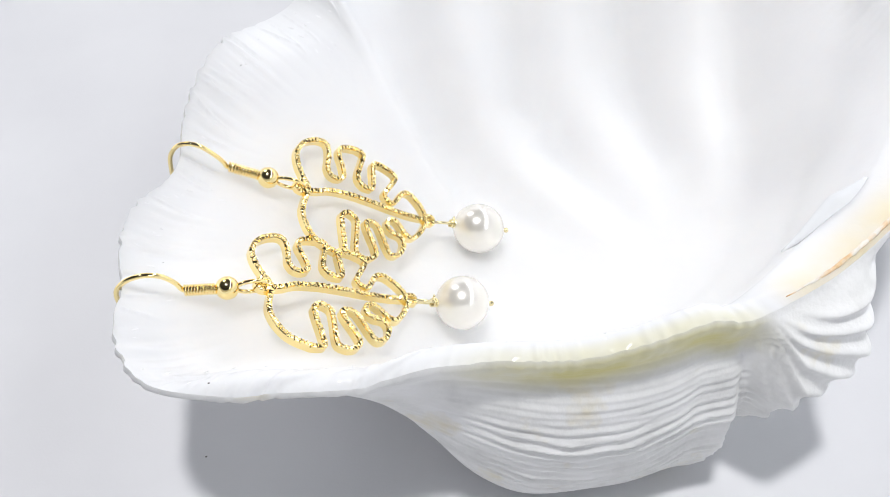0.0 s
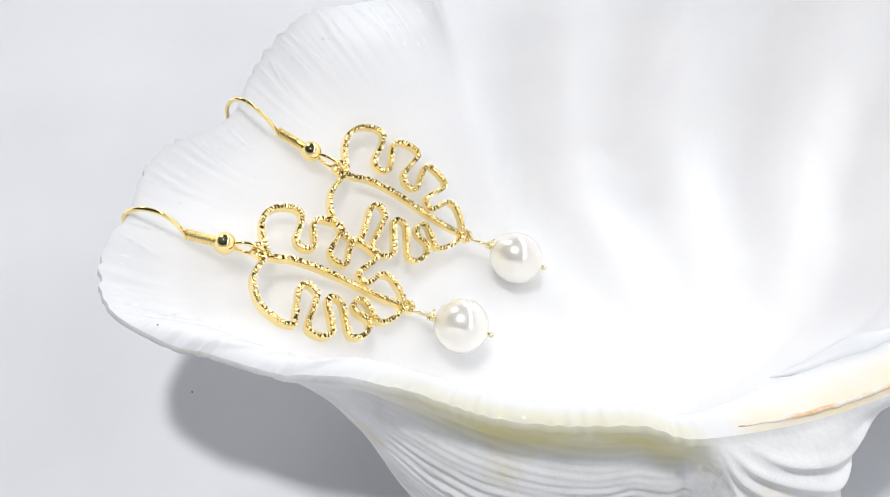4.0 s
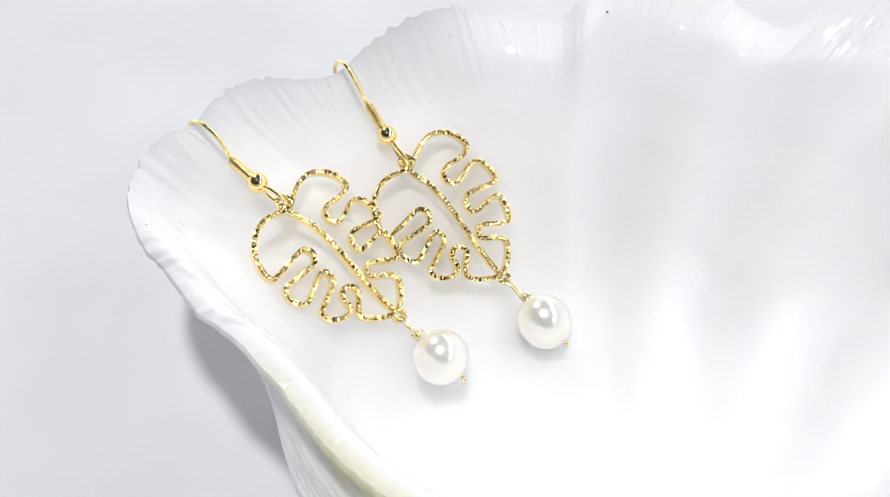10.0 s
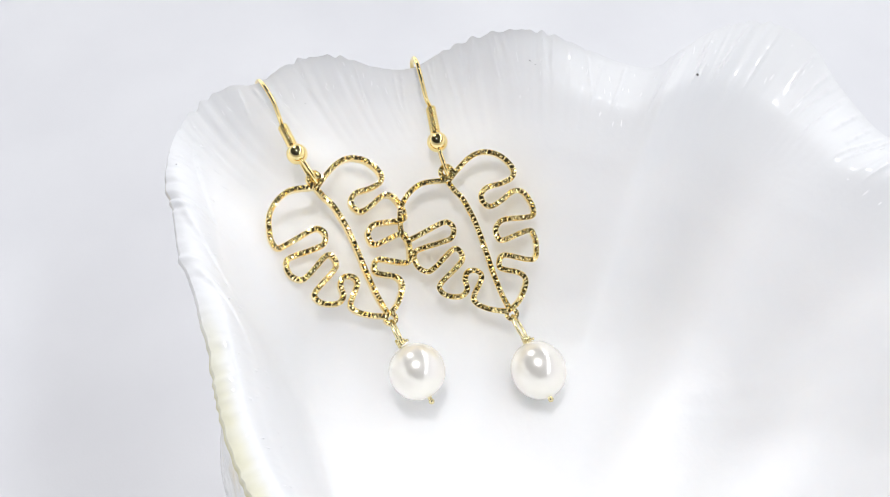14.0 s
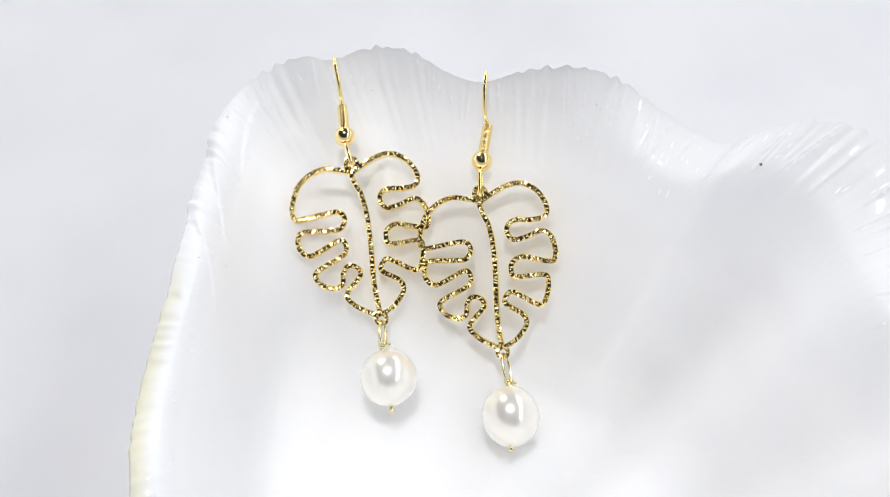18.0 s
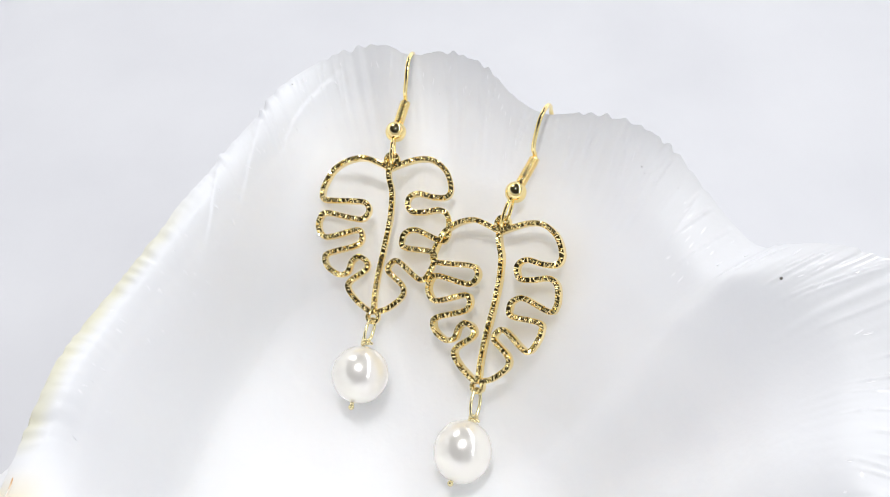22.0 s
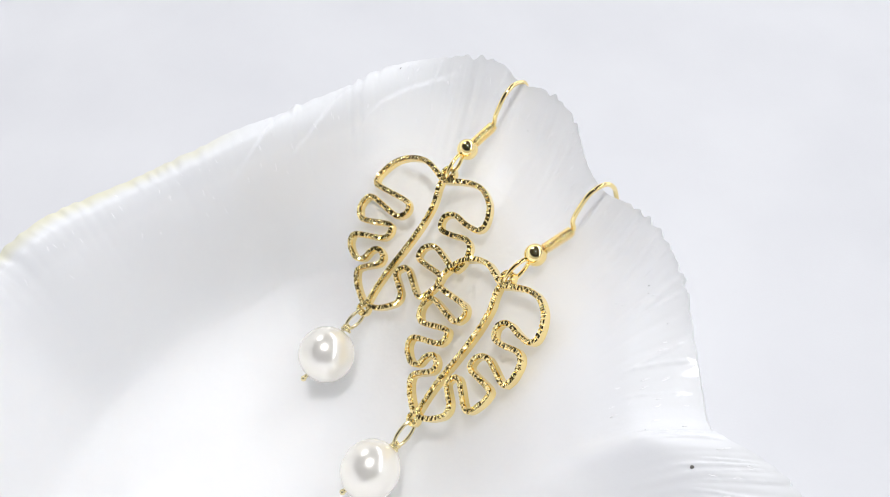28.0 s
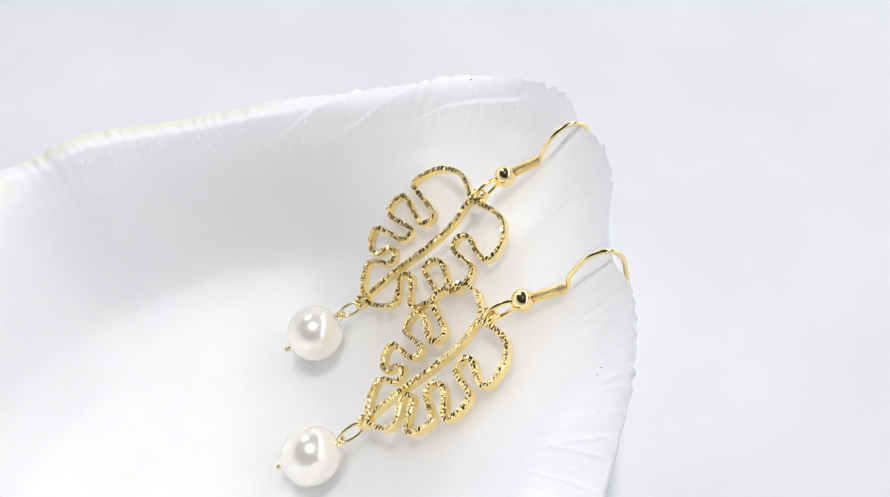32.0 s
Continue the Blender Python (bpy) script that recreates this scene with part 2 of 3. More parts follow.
def profile(points, count, soft):
    """Even steps along a line of (u, z), its corners rounded."""
    p = np.array(points, float)
    run = np.concatenate([[0], np.cumsum(np.hypot(*np.diff(p, axis=0).T))])
    at = np.linspace(0, run[-1], count)
    q = np.stack([np.interp(at, run, p[:, 0]), np.interp(at, run, p[:, 1])], 1)
    for _ in range(soft):
        q[1:-1] = (q[:-2] + 2 * q[1:-1] + q[2:]) / 4
    return q


def inner_surface(nu=190):
    v = np.linspace(0, 1, nu)
    slope = [(0, 0), (0.15, 0.01), (0.25, 0.04), (0.37, 0.15), (0.47, 0.33), (0.60, 0.52), (0.757, 0.69), (0.85, 0.76)]
    lobe = profile(slope + [(0.93, 0.865), (1, 1)], nu, 22)
    tall = profile([(0, 0), (0.15, 0.01), (0.28, 0.05), (0.42, 0.18), (0.56, 0.44), (0.70, 0.74), (0.83, 0.925), (0.93, 0.975), (1, 1)], nu, 18)
    lobe = lobe[:, None] * (1 - TALL)[None, :, None] + tall[:, None] * TALL[None, :, None]
    roll = [(0.940, 1.015), (0.962, 1.03), (0.985, 1.018), (1, 1)]
    lip = profile(slope[:-1] + [(0.82, 0.76), (0.865, 0.85), (0.895, 0.935), (0.92, 0.99)] + roll, nu, 18)
    wall = profile([(0, 0), (0.2, 0.006), (0.4, 0.025), (0.6, 0.07), (0.70, 0.115), (0.793, 0.20), (0.823, 0.35), (0.848, 0.54), (0.872, 0.72), (0.896, 0.86), (0.918, 0.955)] + roll, nu, 18)
    hinge = profile([(0, 0), (0.2, 0.006), (0.40, 0.03), (0.60, 0.09), (0.72, 0.28), (0.80, 0.66), (0.86, 0.93), (0.93, 0.96), (1, 1)], nu, 22)
    q = lobe * (1 - ROLLED)[None, :, None] + lip[:, None] * ROLLED[None, :, None]
    q = q * (1 - STEEP)[None, :, None] + wall[:, None] * STEEP[None, :, None]
    # the far side rises in one even curve
    bowl = profile([(0, 0), (0.2, 0.01), (0.38, 0.05), (0.55, 0.15), (0.70, 0.31), (0.82, 0.53), (0.91, 0.75), (1, 1)], nu, 22)
    far_side = smoothstep(40, 68, RIM[:, 0]) * smoothstep(12, 36, RIM[:, 1])
    q = q * (1 - far_side)[None, :, None] + bowl[:, None] * far_side[None, :, None]
    q = q * (1 - PLATE)[None, :, None] + hinge[:, None] * PLATE[None, :, None]
    u, zr = q[..., 0], q[..., 1]
    # the rolled lip flattens out towards the hinge
    keep = 1.0 - 0.85 * smoothstep(-8, 10, RIM[:, 0])
    zr = np.where(zr > 1, 1 + (zr - 1) * keep, zr)
    edge = smoothstep(0.93, 1.0, v)[:, None] * (0.115 * TEETH * (1 - HINGE) * (1 - 0.6 * STEEP) + 0.15 * BEADS + 0.6 * FOLDS * (plates(np.ones(1)) - 0.4))
    # the small steps of the rim die out inwards
    rim = RIM_SOFT + (RIM - RIM_SOFT) * smoothstep(0.55, 0.97, v)[:, None, None]
    away = rim[..., :2] - CENTRE
    far = np.linalg.norm(away, axis=2)
    xy = CENTRE + (u * (1 + edge / far))[..., None] * away
    z = FLOOR + (rim[..., 2] - FLOOR) * zr
    z -= 1.3 * FLUTE * (smoothstep(0.3, 0.8, v) * (1 - v ** 6))[:, None] * (1 - 0.6 * STEEP)
    # one even hollow in the middle
    d = u * far
    w = smoothstep(0.12, 0.45, u)
    z = z * w + (FLOOR + 0.008 * d * d) * (1 - w)
    z += 0.16 * FINE * smoothstep(0.74, 0.97, v)[:, None] * (1 - 0.5 * STEEP) * (1 - HINGE) * (1 - 0.5 * TALL)
    # the slope swells a little towards the middle
    x, y = xy[..., 0], xy[..., 1]
    z += 2.9 * np.exp(-((x + 1.5) / 14) ** 2 - ((y - 1.5) / 7) ** 2) + 2.6 * np.exp(-((x - 6.5) / 8) ** 2 - ((y - 13) / 7) ** 2)
    z += 1.2 * np.exp(-((x - 1) / 11) ** 2 - ((y - 11) / 14) ** 2)
    # flutes that fan out from the beak over the far slope
    ux, uy = xy[..., 0] - 54, xy[..., 1] + 16
    bear, reach = np.degrees(np.arctan2(uy, ux)), np.hypot(ux, uy)
    band = smoothstep(46, 58, bear) * smoothstep(140, 118, bear) * smoothstep(26, 58, reach) * smoothstep(1.0, 0.88, v)[:, None]
    z += 1.9 * band * np.cos(np.radians((bear - 66 + 2.0 * np.sin(reach * 0.08)) / 17.2 * 360))
    # the lip: slanting folds, beads along the coloured margin, thin creases
    lip = (smoothstep(0.83, 0.90, v) * smoothstep(1.0, 0.96, v))[:, None]
    z += 0.75 * FOLDS * lip * (plates(v) - 0.3)
    z += 0.2 * BEADS * (smoothstep(0.94, 0.975, v) * smoothstep(1.0, 0.99, v))[:, None]
    z += crease_relief(v)
    return np.concatenate([xy, z[..., None]], 2), v


def outer_surface(nu=260):
    v = np.linspace(0, 1, nu)
    lobe = np.stack([v, np.clip((v - 0.26) / 0.74, 0, 1) ** 1.2], 1)
    wall = profile([(0, 0), (0.55, 0), (0.92, 0), (1.0, 0.04), (1.045, 0.16), (1.072, 0.33), (1.065, 0.54), (1.02, 0.74), (0.97, 0.86), (0.985, 0.92), (0.998, 0.97), (1, 1)], nu, 4)
    hinge = profile([(0, 0), (0.45, 0), (0.70, 0.03), (0.90, 0.18), (1.03, 0.36), (1.10, 0.53), (1.135, 0.65), (1.135, 0.73), (1.10, 0.85), (1.06, 0.95), (1, 1)], nu, 5)
    under = profile([(0, 0), (0.45, 0), (0.60, 0.05), (0.78, 0.35), (0.91, 0.70), (0.98, 0.90), (1, 1)], nu, 8)
    q = lobe[:, None] * (1 - BODY)[None, :, None] + wall[:, None] * BODY[None, :, None]
    q = q * (1 - HINGE)[None, :, None] + under[:, None] * HINGE[None, :, None]
    q = q * (1 - FAN)[None, :, None] + hinge[:, None] * FAN[None, :, None]
    u, zr = q[..., 0], q[..., 1]
    away = RIM[:, :2] - CENTRE
    far = np.linalg.norm(away, axis=1)[:, None]
    edge = smoothstep(0.90, 1.0, v)[:, None] * (0.115 * TEETH * (1 - HINGE) * (1 - 0.6 * STEEP) + 0.15 * BEADS + 0.6 * FOLDS * (plates(np.ones(1)) - 0.4))
    xy = CENTRE + (u * (1 + edge / far[:, 0]))[..., None] * (away * (1 + 0.4 / far))
    z = (RIM[:, 2] - 0.7) * zr
    lift = np.clip(z / 6, 0, 1)
    z -= lift * 1.0 * FLUTE * (v ** 1.5 * (1 - v ** 6))[:, None] * (1 - 0.6 * BODY)
    # growth ridges on the front wall, gathered at the end of the hinge
    l = np.clip(43 - xy[..., 0], 7, 80) / 18
    g = (38 - z) / (37 * l ** 0.5 * np.exp(0.5 * (1 - l)))
    wave = g * 21 * math.pi + 0.6 * np.sin(l * 4.1) + 0.35 * np.sin(l * 15 + g * 9)
    part_way = np.mod(wave / math.pi, 1)
    ridge = smoothstep(0, 0.75, part_way) * smoothstep(1, 0.82, part_way)
    soft = np.clip(z / 2, 0, 1) * (1 - smoothstep(0.9, 0.985, v))[:, None]
    push = (0.62 * (0.12 + 0.88 * smoothstep(-2, 22, xy[..., 0])) * (ridge - 0.55) * smoothstep(0.28, 0.5, g) * (0.75 + 0.35 * np.sin(g * 23 + l * 2)) + 0.07 * np.sin(g * 190 + l * 3)) * BODY * (1 - HINGE) * soft
    # ribs that fan out under the hinge
    along = np.hypot(xy[..., 0] - 41, xy[..., 1] + 24.2)
    reach = np.hypot(along, 37.5 - z)
    a = np.arctan2(37.5 - z, along)
    ribbed = np.clip(z / 2, 0, 1) * smoothstep(1.0, 0.95, v)[:, None]
    fanned = smoothstep(41, 43.5, RIM[:, 0]) * smoothstep(22, 2, RIM[:, 1])
    push += np.clip(0.14 * (reach - 1), 0, 0.75) * (1.2 * np.abs(np.cos(a * 17 + 0.15 * np.sin(reach * 0.5))) ** 4 - 0.45) * fanned * ribbed
    xy = xy + push[..., None] * away / far
    return np.concatenate([xy, np.maximum(z, 0)[..., None]], 2), v


def grid_faces(nu, ns, offset, flip=False):
    i, j = np.meshgrid(np.arange(nu - 1), np.arange(ns), indexing="ij")
    a, b = offset + i * ns + j, offset + i * ns + (j + 1) % ns
    q = np.stack([a, b, b + ns, a + ns], -1).reshape(-1, 4)
    return q[:, ::-1] if flip else q


def paint(ob, name, values):
    """A soft pigment amount for each point of a mesh."""
    at = ob.data.attributes.new(name, "FLOAT", "POINT")
    at.data.foreach_set("value", np.asarray(values, dtype=np.float32).ravel())


def build_shell():
    thing = tagged(new("seashell"), "large white fluted half seashell lying open on a white board", "seashell")
    inside, _ = inner_surface()
    outside, _ = outer_surface()
    ni, no = len(inside), len(outside)
    along = smoothstep(2, 16, RIM[:, 0]) * smoothstep(44, 40, RIM[:, 0]) * smoothstep(-10, -20, RIM[:, 1])
    vi, vo = np.linspace(0, 1, ni)[:, None], np.linspace(0, 1, no)[:, None]
    ob = part("inner_layer", mesh_from("inner_layer", inside.reshape(-1, 3) * MM, grid_faces(ni, NS, 0).tolist(), [INSIDE]), thing, "smooth glossy white inside of the shell")
    paint(ob, "margin", along * 0.48 * smoothstep(0.955, 0.99, vi))
    front = smoothstep(-6, -16, RIM[:, 1]) * smoothstep(50, 42, RIM[:, 0])
    # front wall greyer and less translucent: its shade is put into the colour
    wall_shade = 0.5 * front * STEEP * smoothstep(0.45, 0.60, vi)
    # chalky towards the rim, the tall lobes greyer from further down
    paint(ob, "chalk_shade", np.maximum(wall_shade, np.maximum((0.4 + 0.55 * front) * smoothstep(0.84, 0.93, vi), 1.0 * TALL * smoothstep(0.58, 0.85, vi))))
    paint(ob, "hinge_orange", 0.8 * HINGE * smoothstep(0.90, 0.98, vi) * smoothstep(43, 50, RIM[:, 0]))
    # the outer layer ends in the lip, which meets the inner layer
    verts = np.concatenate([outside.reshape(-1, 3), inside[-1]]) * MM
    faces = grid_faces(no + 1, NS, 0, True).tolist()
    ob = part("outer_layer", mesh_from("outer_layer", verts, faces, [OUTSIDE]), thing, "chalky ridged outside with a yellow-green margin")
    low = np.concatenate([1.0 * along * smoothstep(0.89, 0.945, vo) * (1 - 0.2 * smoothstep(0.97, 0.995, vo)), 0.36 * along[None]])
    paint(ob, "margin", low)
    paint(ob, "hinge_orange", np.zeros(low.shape))
    paint(ob, "chalk_shade", np.zeros(low.shape))
    # the orange band of the hinge, laid along its edge
    k0, k1 = (int(np.argmin((RIM[:, 0] - x) ** 2 + (RIM[:, 1] - y) ** 2)) for x, y in ((67, -3), (45, -22.5)))
    line = RIM[k0:k1:5].copy()
    towards = (CENTRE - line[:, :2]) / np.linalg.norm(CENTRE - line[:, :2], axis=1)[:, None]
    line[:, :2] += towards * 0.9
    line[:, 2] += 0.1 + 0.12 * np.sin(np.arange(len(line)) * 1.9)
    taper = np.minimum(np.linspace(0.25, 3, len(line)), np.linspace(3, 0.25, len(line))).clip(0, 1) * (0.9 + 0.2 * np.sin(np.arange(len(line)) * 2.7))
    part("ligament", mesh_from("ligament", *in_mm(tube(line, 0.30, 8, taper=taper)), [LIGAMENT]), thing, "thin rough orange ligament along the hinge")
    # the tooth inside the hinge
    line = RIM[k0:k1:5].copy()
    line[:, :2] += towards * 8.0
    line[:, 2] -= np.linspace(3.7, 4.7, len(line))
    line = line[:int(0.7 * len(line))]
    taper = np.minimum(np.linspace(0.2, 2.4, len(line)), np.linspace(1.5, 0.05, len(line))).clip(0, 1)
    part("hinge_tooth", mesh_from("hinge_tooth", *in_mm(tube(line, 1.8, 18, taper=taper)), [TOOTH]), thing, "long smooth grey-white hinge tooth")
    # thin lamella edges that stand off the glaze along the rim
    rng = np.random.RandomState(11)
    normals = np.cross(np.gradient(inside, axis=1), np.gradient(inside, axis=0))
    normals *= np.sign(normals[..., 2:]) / np.linalg.norm(normals, axis=2, keepdims=True)
    slivers = []
    for _ in range(230):
        j, i = rng.randint(NS), int(ni * (1 - rng.beta(1.3, 3.0) * 0.22 - 0.012))
        if HINGE[j] > 0.05 or FAN[j] > 0.05 or (RIM[j, 0] > 60):
            continue
        at, up = inside[i, j], normals[i, j]
        down = inside[i - 4, (j + rng.randint(-2, 3)) % NS] - at
        down /= np.linalg.norm(down)
        across = np.cross(up, down)
        long, wide, lift = rng.uniform(0.5, 1.7), rng.uniform(0.07, 0.16), rng.uniform(0.04, 0.15)
        verts = [at - up * 0.03 - across * wide * 0.4, at - up * 0.03 + across * wide * 0.4, at + down * long * 0.7 + up * lift * 0.8 + across * wide,
                 at + down * long + up * lift * 0.6, at + down * long * 0.7 + up * lift * 0.8 - across * wide, at + down * long * 0.85 - up * 0.08]
        slivers.append((verts, [(0, 1, 2, 3, 4), (1, 5, 2), (2, 5, 3), (3, 5, 4), (4, 5, 0), (0, 5, 1)]))
    tagged(part("lamella_edges", mesh_from("lamella_edges", *in_mm(joined(*slivers)), [GLAZE], False), thing, "fine glossy lamella edges along the rim"), kind="stuff")
    # dark specks sunk in the glaze
    flat = inside.reshape(-1, 3)
    for x, y, r in ((-1.8, 49.2, 0.22), (-16.6, 31.0, 0.10), (-16.0, 31.5, 0.07), (-13.9, 35.9, 0.06), (-27.6, -0.5, 0.07), (-20.9, -21.0, 0.11)):
        at = flat[np.argmin((flat[:, 0] - x) ** 2 + (flat[:, 1] - y) ** 2)]
        part("speck", mesh_from("speck", *in_mm(ball(at, r, 6, 10, (1.4, 0.9, 0.5))), [SPECK]), thing)
    return thing


shell = build_shell()
part("speck", mesh_from("speck", *in_mm(ball((-29.3, -12.1, 0.03), 0.13, 6, 10, (1.3, 1, 0.5))), [SPECK]), board)

# ---- the earrings, in millimetres: x down the drop, y across the leaf, z off its face ----
LEAF_LEFT = [(0.4, -0.3), (-0.6, -3.2), (-0.6, -4.9), (0.1, -6.7), (1.4, -8.2), (3.2, -9.1), (4.7, -9.5), (5.8, -9.2), (5.9, -7.8), (5.7, -3.8), (6.1, -2.7), (7.1, -2.4),
             (8.2, -3.2), (8.2, -4.9), (7.8, -8.5), (8.7, -9.4), (10.1, -9.4), (11.2, -8.5), (11.1, -7.2), (9.9, -3.9), (10.4, -3.0), (11.6, -3.1), (12.3, -4.1), (13.6, -7.5),
             (14.6, -7.9), (15.7, -7.2), (16.5, -5.6), (16.0, -4.4), (14.5, -4.0), (13.7, -3.1), (14.2, -1.9), (15.4, -1.8), (17.3, -3.9), (18.4, -4.0), (19.8, -2.8), (21.1, -0.9), (21.3, 0)]
LEAF_RIGHT = [(0.5, 0), (-0.4, 1.8), (-1.2, 4.0), (-1.2, 6.0), (-0.1, 7.8), (1.5, 8.8), (3.1, 9.1), (4.0, 8.4), (4.1, 6.6), (3.8, 4.6), (4.3, 3.4), (5.4, 3.1), (6.5, 3.8), (6.4, 5.6),
              (5.9, 7.8), (6.6, 9.0), (8.3, 9.4), (9.6, 9.3), (10.3, 8.5), (9.1, 4.9), (9.5, 3.4), (10.5, 2.9), (11.7, 3.4), (12.0, 7.3), (13.1, 7.8), (14.7, 7.4),
              (16.0, 6.6), (15.8, 5.5), (13.8, 2.7), (14.3, 1.6), (15.4, 1.5), (17.1, 3.6), (18.5, 3.9), (19.9, 2.8), (20.8, 1.6), (21.3, 0.3)]
LEAF_MID = [(0.5, -0.3), (2.0, 0.0), (3.8, 0.6), (6.0, 0.8), (8.2, 0.8), (11.7, 0.5), (15.1, 0.1), (18.5, -0.1), (21.1, 0.0)]


def zigzag(rng, n, shortest, longest, size):
    """Heights that run straight between knots at uneven distances."""
    at = [0]
    while at[-1] < n:
        at.append(at[-1] + rng.uniform(shortest, longest))
    return np.interp(np.arange(n), at, rng.uniform(-size, size, len(at)))


def cut_wire(points, seed, width=0.80, depth=1.35):
    """A flat-topped wire whose face is nicked by a cutter into small slanting facets."""
    rng = np.random.RandomState(seed)
    p = spline(points, 0.08)
    n = len(p)
    t = np.gradient(p, axis=0)
    t /= np.linalg.norm(t, axis=1)[:, None]
    s = np.stack([-t[:, 1], t[:, 0]], 1)
    prof = [(-0.5, -0.9), (-0.5, -0.14), (-0.40, 0.0), (-0.14, 0.015), (0.14, 0.015), (0.40, 0.0), (0.5, -0.14), (0.5, -0.9), (0.3, -1.0), (-0.3, -1.0)]
    m = len(prof)
    # each lane of the face has its own facets, and slanting nicks cross them all
    lanes = {k: zigzag(rng, n, 4.0, 9.0, 0.04) for k in range(2, 6)}
    nicks = np.zeros((4, n))
    at = 3.0
    while at < n:
        deep, lean, wide, side = rng.uniform(0.08, 0.20), rng.uniform(-2.6, 2.6), rng.uniform(1.6, 2.9), rng.uniform(-0.8, 0.8)
        for lane in range(4):
            across = (lane - 1.5) / 1.5
            nicks[lane] += deep * (1 + across * side) * np.clip(1 - np.abs(np.arange(n) - at - lean * across) / wide, 0, 1)
        at += rng.uniform(4.6, 9.0)
    verts, faces = [], []
    for i in range(n):
        for k, (a, h) in enumerate(prof):
            q = p[i] + s[i] * a * width
            low = nicks[k - 2][i] - lanes[k][i] if 2 <= k <= 5 else 0.5 * nicks[0 if k == 1 else 3][i] if k in (1, 6) else 0
            verts.append((q[0], q[1], h * depth - low))
    for i in range(n - 1):
        for k in range(m):
            l = (k + 1) % m
            faces.append((i * m + k, i * m + l, (i + 1) * m + l, (i + 1) * m + k))
    faces += [tuple(range(m))[::-1], tuple((n - 1) * m + k for k in range(m))]
    return verts, faces


def link(a, b, half, wire, normal):
    """A long loop of wire from a to b."""
    a, b = Vector(a), Vector(b)
    d = (b - a)
    n = Vector(normal)
    side = d.cross(n).normalized()
    pts = []
    for t in np.linspace(0, 2 * math.pi, 41)[:-1]:
        pts.append(tuple((a + b) / 2 - d / 2 * math.cos(t) + side * half * math.sin(t)))
    return tube(pts, wire, 8, True)


def helix(a, b, radius, turns, wire):
    a, b = np.array(a, float), np.array(b, float)
    d = b - a
    L = np.linalg.norm(d)
    d /= L
    u = np.cross(d, [0, 0, 1.0])
    u /= np.linalg.norm(u)
    v = np.cross(d, u)
    n = int(turns * 14)
    pts = [a + d * L * i / n + radius * (math.cos(2 * math.pi * i / 14) * u + math.sin(2 * math.pi * i / 14) * v) for i in range(n + 1)]
    return tube(pts, wire, 8)


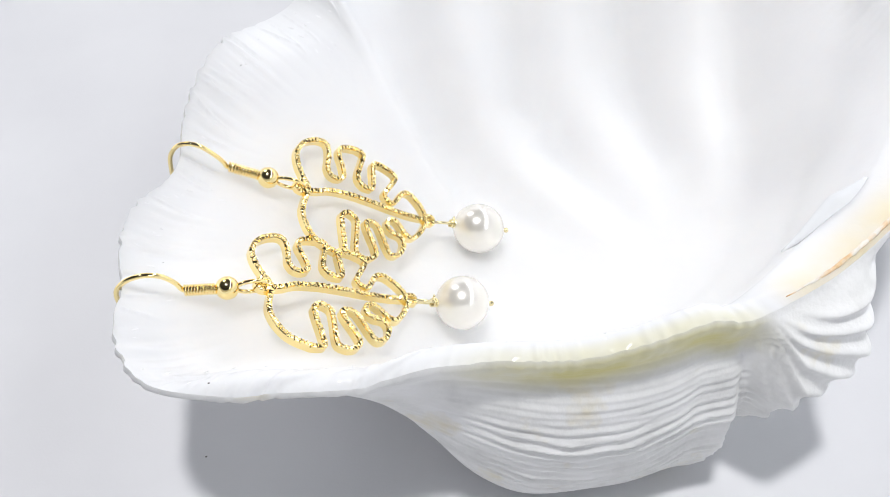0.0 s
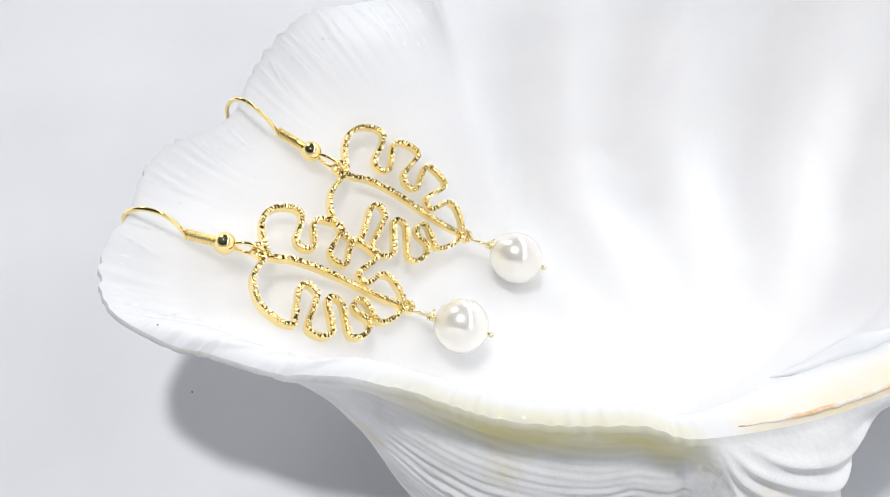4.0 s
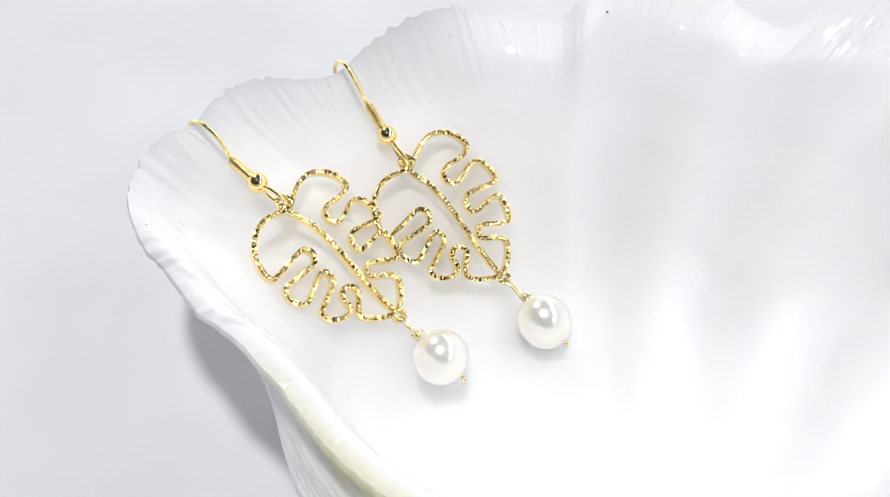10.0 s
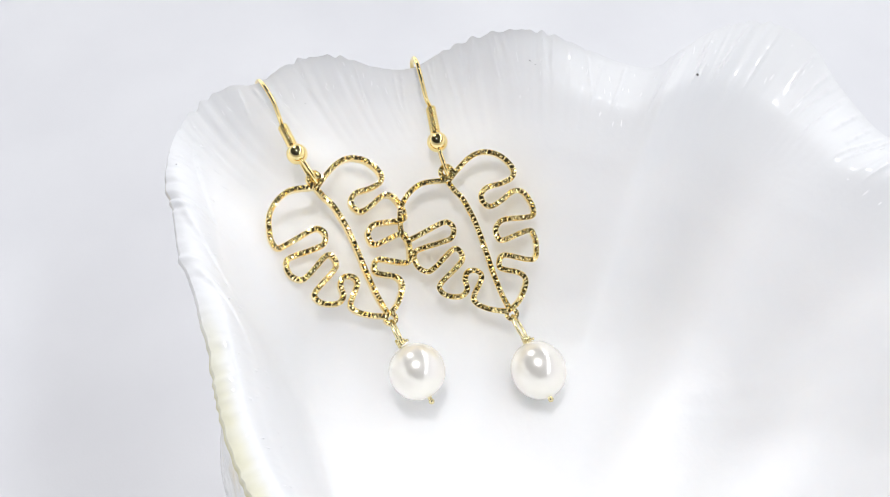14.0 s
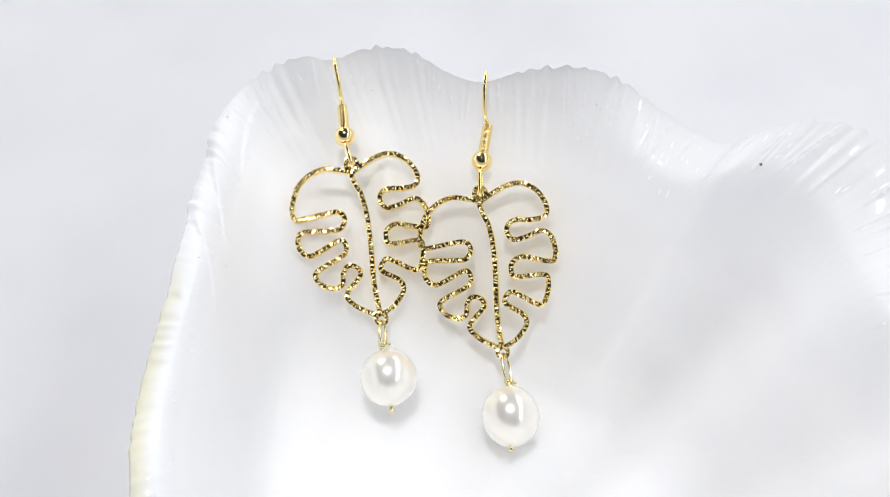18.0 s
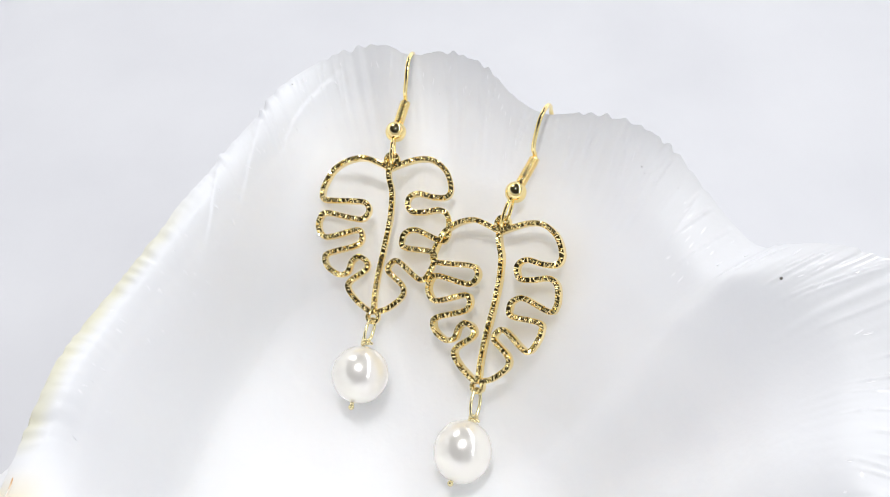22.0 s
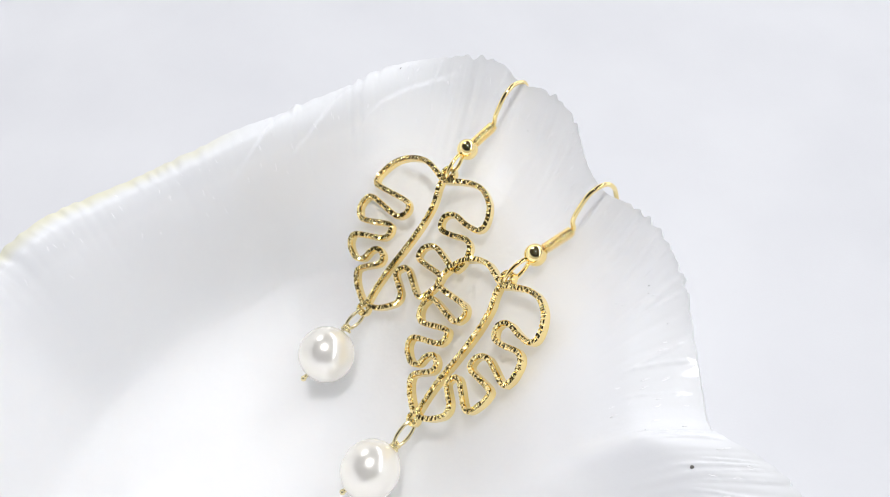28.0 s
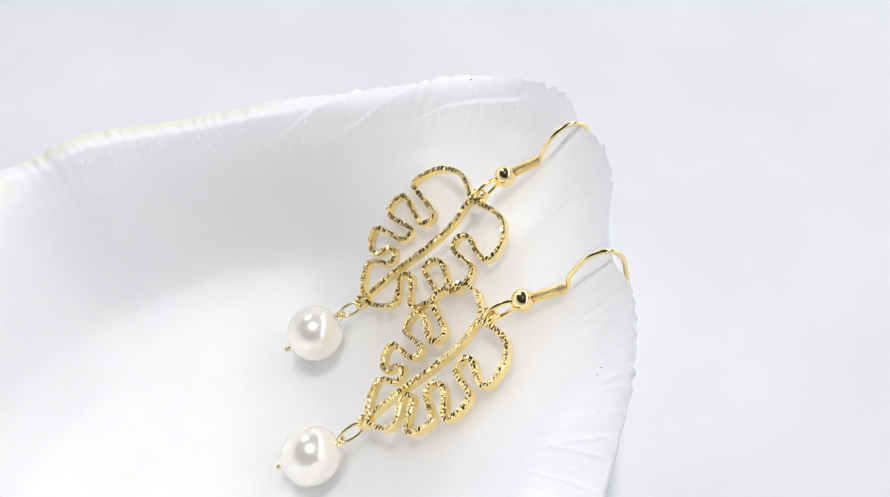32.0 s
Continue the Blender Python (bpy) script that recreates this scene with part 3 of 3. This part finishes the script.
def build_earring(m, bead, coil, hook, wrap, pearl, pin, drop, label):
    thing = tagged(new("earring"), label, "earring", "pair of earrings")
    thing.matrix_world = m
    bead, coil, wrap, pearl, pin = (np.array(q, float) for q in (bead, coil, wrap, pearl, pin))

    def add(name, piece, mat, smooth=True, label="", under=thing):
        return part(name, mesh_from(name, *in_mm(piece), [mat], smooth), under, label)

    # the leaf with its two eyelets
    leaf = add("leaf_outline", joined(cut_wire(LEAF_LEFT, 1), cut_wire(LEAF_RIGHT, 2)), GOLD_CUT, False, "diamond-cut gold leaf outline")
    add("leaf_vein", cut_wire(LEAF_MID, 3), GOLD_CUT, False, under=leaf)
    around = [(math.cos(a), math.sin(a)) for a in np.linspace(0, 2 * math.pi, 17)]
    add("top_eyelet", cut_wire([(-0.75 + 0.82 * c, 0.1 + 0.82 * q) for c, q in around], 4, 0.72, 1.2), GOLD_CUT, False, under=leaf)
    add("bottom_eyelet", cut_wire([(22.0 + 0.74 * c, 0.74 * q) for c, q in around], 5, 0.62, 1.1), GOLD_CUT, False, under=leaf)
    # the hook with its coil, bead and loop
    away = (coil - bead) / np.linalg.norm(coil - bead)
    line = spline([tuple(bead + away * 3)] + hook, 0.25)
    ear_hook = add("ear_hook", tube(line, 0.33, 10), GOLD, True, "smooth polished gold hook")
    add("coil", joined(helix(bead + away * 1.35, coil, 0.62, 11, 0.17), tube([bead, coil], 0.46, 10)), GOLD, under=ear_hook)
    add("bead", ball(bead, 1.53), GOLD, under=ear_hook)
    add("hook_loop", link(bead - away * 1.1, (-0.2, 0.1, -0.4), 1.05, 0.29, (0.0, 1.0, 0.0)), GOLD, under=ear_hook)
    # the pearl on its pin
    d = (pearl - wrap) / np.linalg.norm(pearl - wrap)
    drop_pearl = add("pearl", ball(pearl, 4.03, 48, 64, (drop, 1, 1)), PEARL, True, "round cream-white pearl")
    add("eye_loop", link((22.3, 0, -0.7), wrap + d * 0.1, 0.8, 0.24, (0.0, 0.85, 0.5)), PALE_GOLD, True, "pale gold wire loop", drop_pearl)
    add("wire_wrap", joined(helix(wrap - d * 0.35, wrap + d * 0.55, 0.5, 2.2, 0.22), tube([wrap, wrap + np.array([0.2, 0.7, 0.35]), wrap + np.array([0.3, 1.05, 0.4])], 0.2, 8)), PALE_GOLD, True, "pale gold wire wrap", drop_pearl)
    add("pin_end", joined(ball(pin, 0.42, 10, 14), tube([pearl + (pin - pearl) * 0.8, pin], 0.3, 8)), PALE_GOLD, under=drop_pearl)
    return thing


def frame_at(origin, x, y, z):
    return Matrix(((x[0], y[0], z[0], origin[0] * MM), (x[1], y[1], z[1], origin[1] * MM), (x[2], y[2], z[2], origin[2] * MM), (0, 0, 0, 1)))


AT_A = frame_at((-14.7, -3.8, 28.8), (0.8365, 0.1418, -0.5293), (-0.1605, 0.9870, 0.0107), (0.5239, 0.0760, 0.8484))
AT_B = frame_at((-9.2, 14.2, 27.0), (0.8061, 0.0844, -0.5858), (0.0411, 0.9794, 0.1975), (0.5904, -0.1833, 0.7860))
earring_a = build_earring(AT_A, (-5.2, -0.05, -1.5), (-10.1, 0.5, -3.35),
                          [(-10.1, 0.5, -3.3), (-11.5, 0.5, -2.2), (-13.2, 0.6, -1.4), (-14.6, 0.6, -1.2), (-16.2, 0.6, -1.6), (-17.5, 0.7, -2.9), (-18.0, 0.7, -4.6), (-17.4, 0.7, -6.4), (-16.0, 0.7, -8.2), (-14.2, 0.7, -9.6)],
                          (25.5, -0.5, 0), (30.2, -0.65, 0.7), (34.7, -1.15, 1.75), 1.0, "gold leaf-outline pearl drop earring hooked over the shell rim")
earring_b = build_earring(AT_B, (-5.35, 0.9, -1.55), (-10.5, 2.3, -3.4),
                          [(-10.6, 2.3, -3.5), (-11.7, 2.2, -2.5), (-13.2, 2.4, -1.8), (-15.4, 2.8, -1.3), (-17.0, 3.1, -1.7), (-18.1, 3.2, -2.9), (-18.3, 3.1, -4.5), (-17.9, 2.8, -6.3), (-15.5, 2.6, -11)],
                          (26.2, 0.3, 0.1), (30.8, -0.1, 1.2), (34.9, -0.45, 3.2), 1.07, "gold leaf-outline pearl drop earring hooked over the shell rim")


# ---- what turns ----
def motions():
    for thing, start in ((board, Matrix()), (shell, Matrix()), (earring_a, AT_A), (earring_b, AT_B)):
        walk(thing, [(0.5 * k, pose(0, 0, 0, 0, 0, TURN * 0.5 * k) @ start) for k in range(65)])


motions()
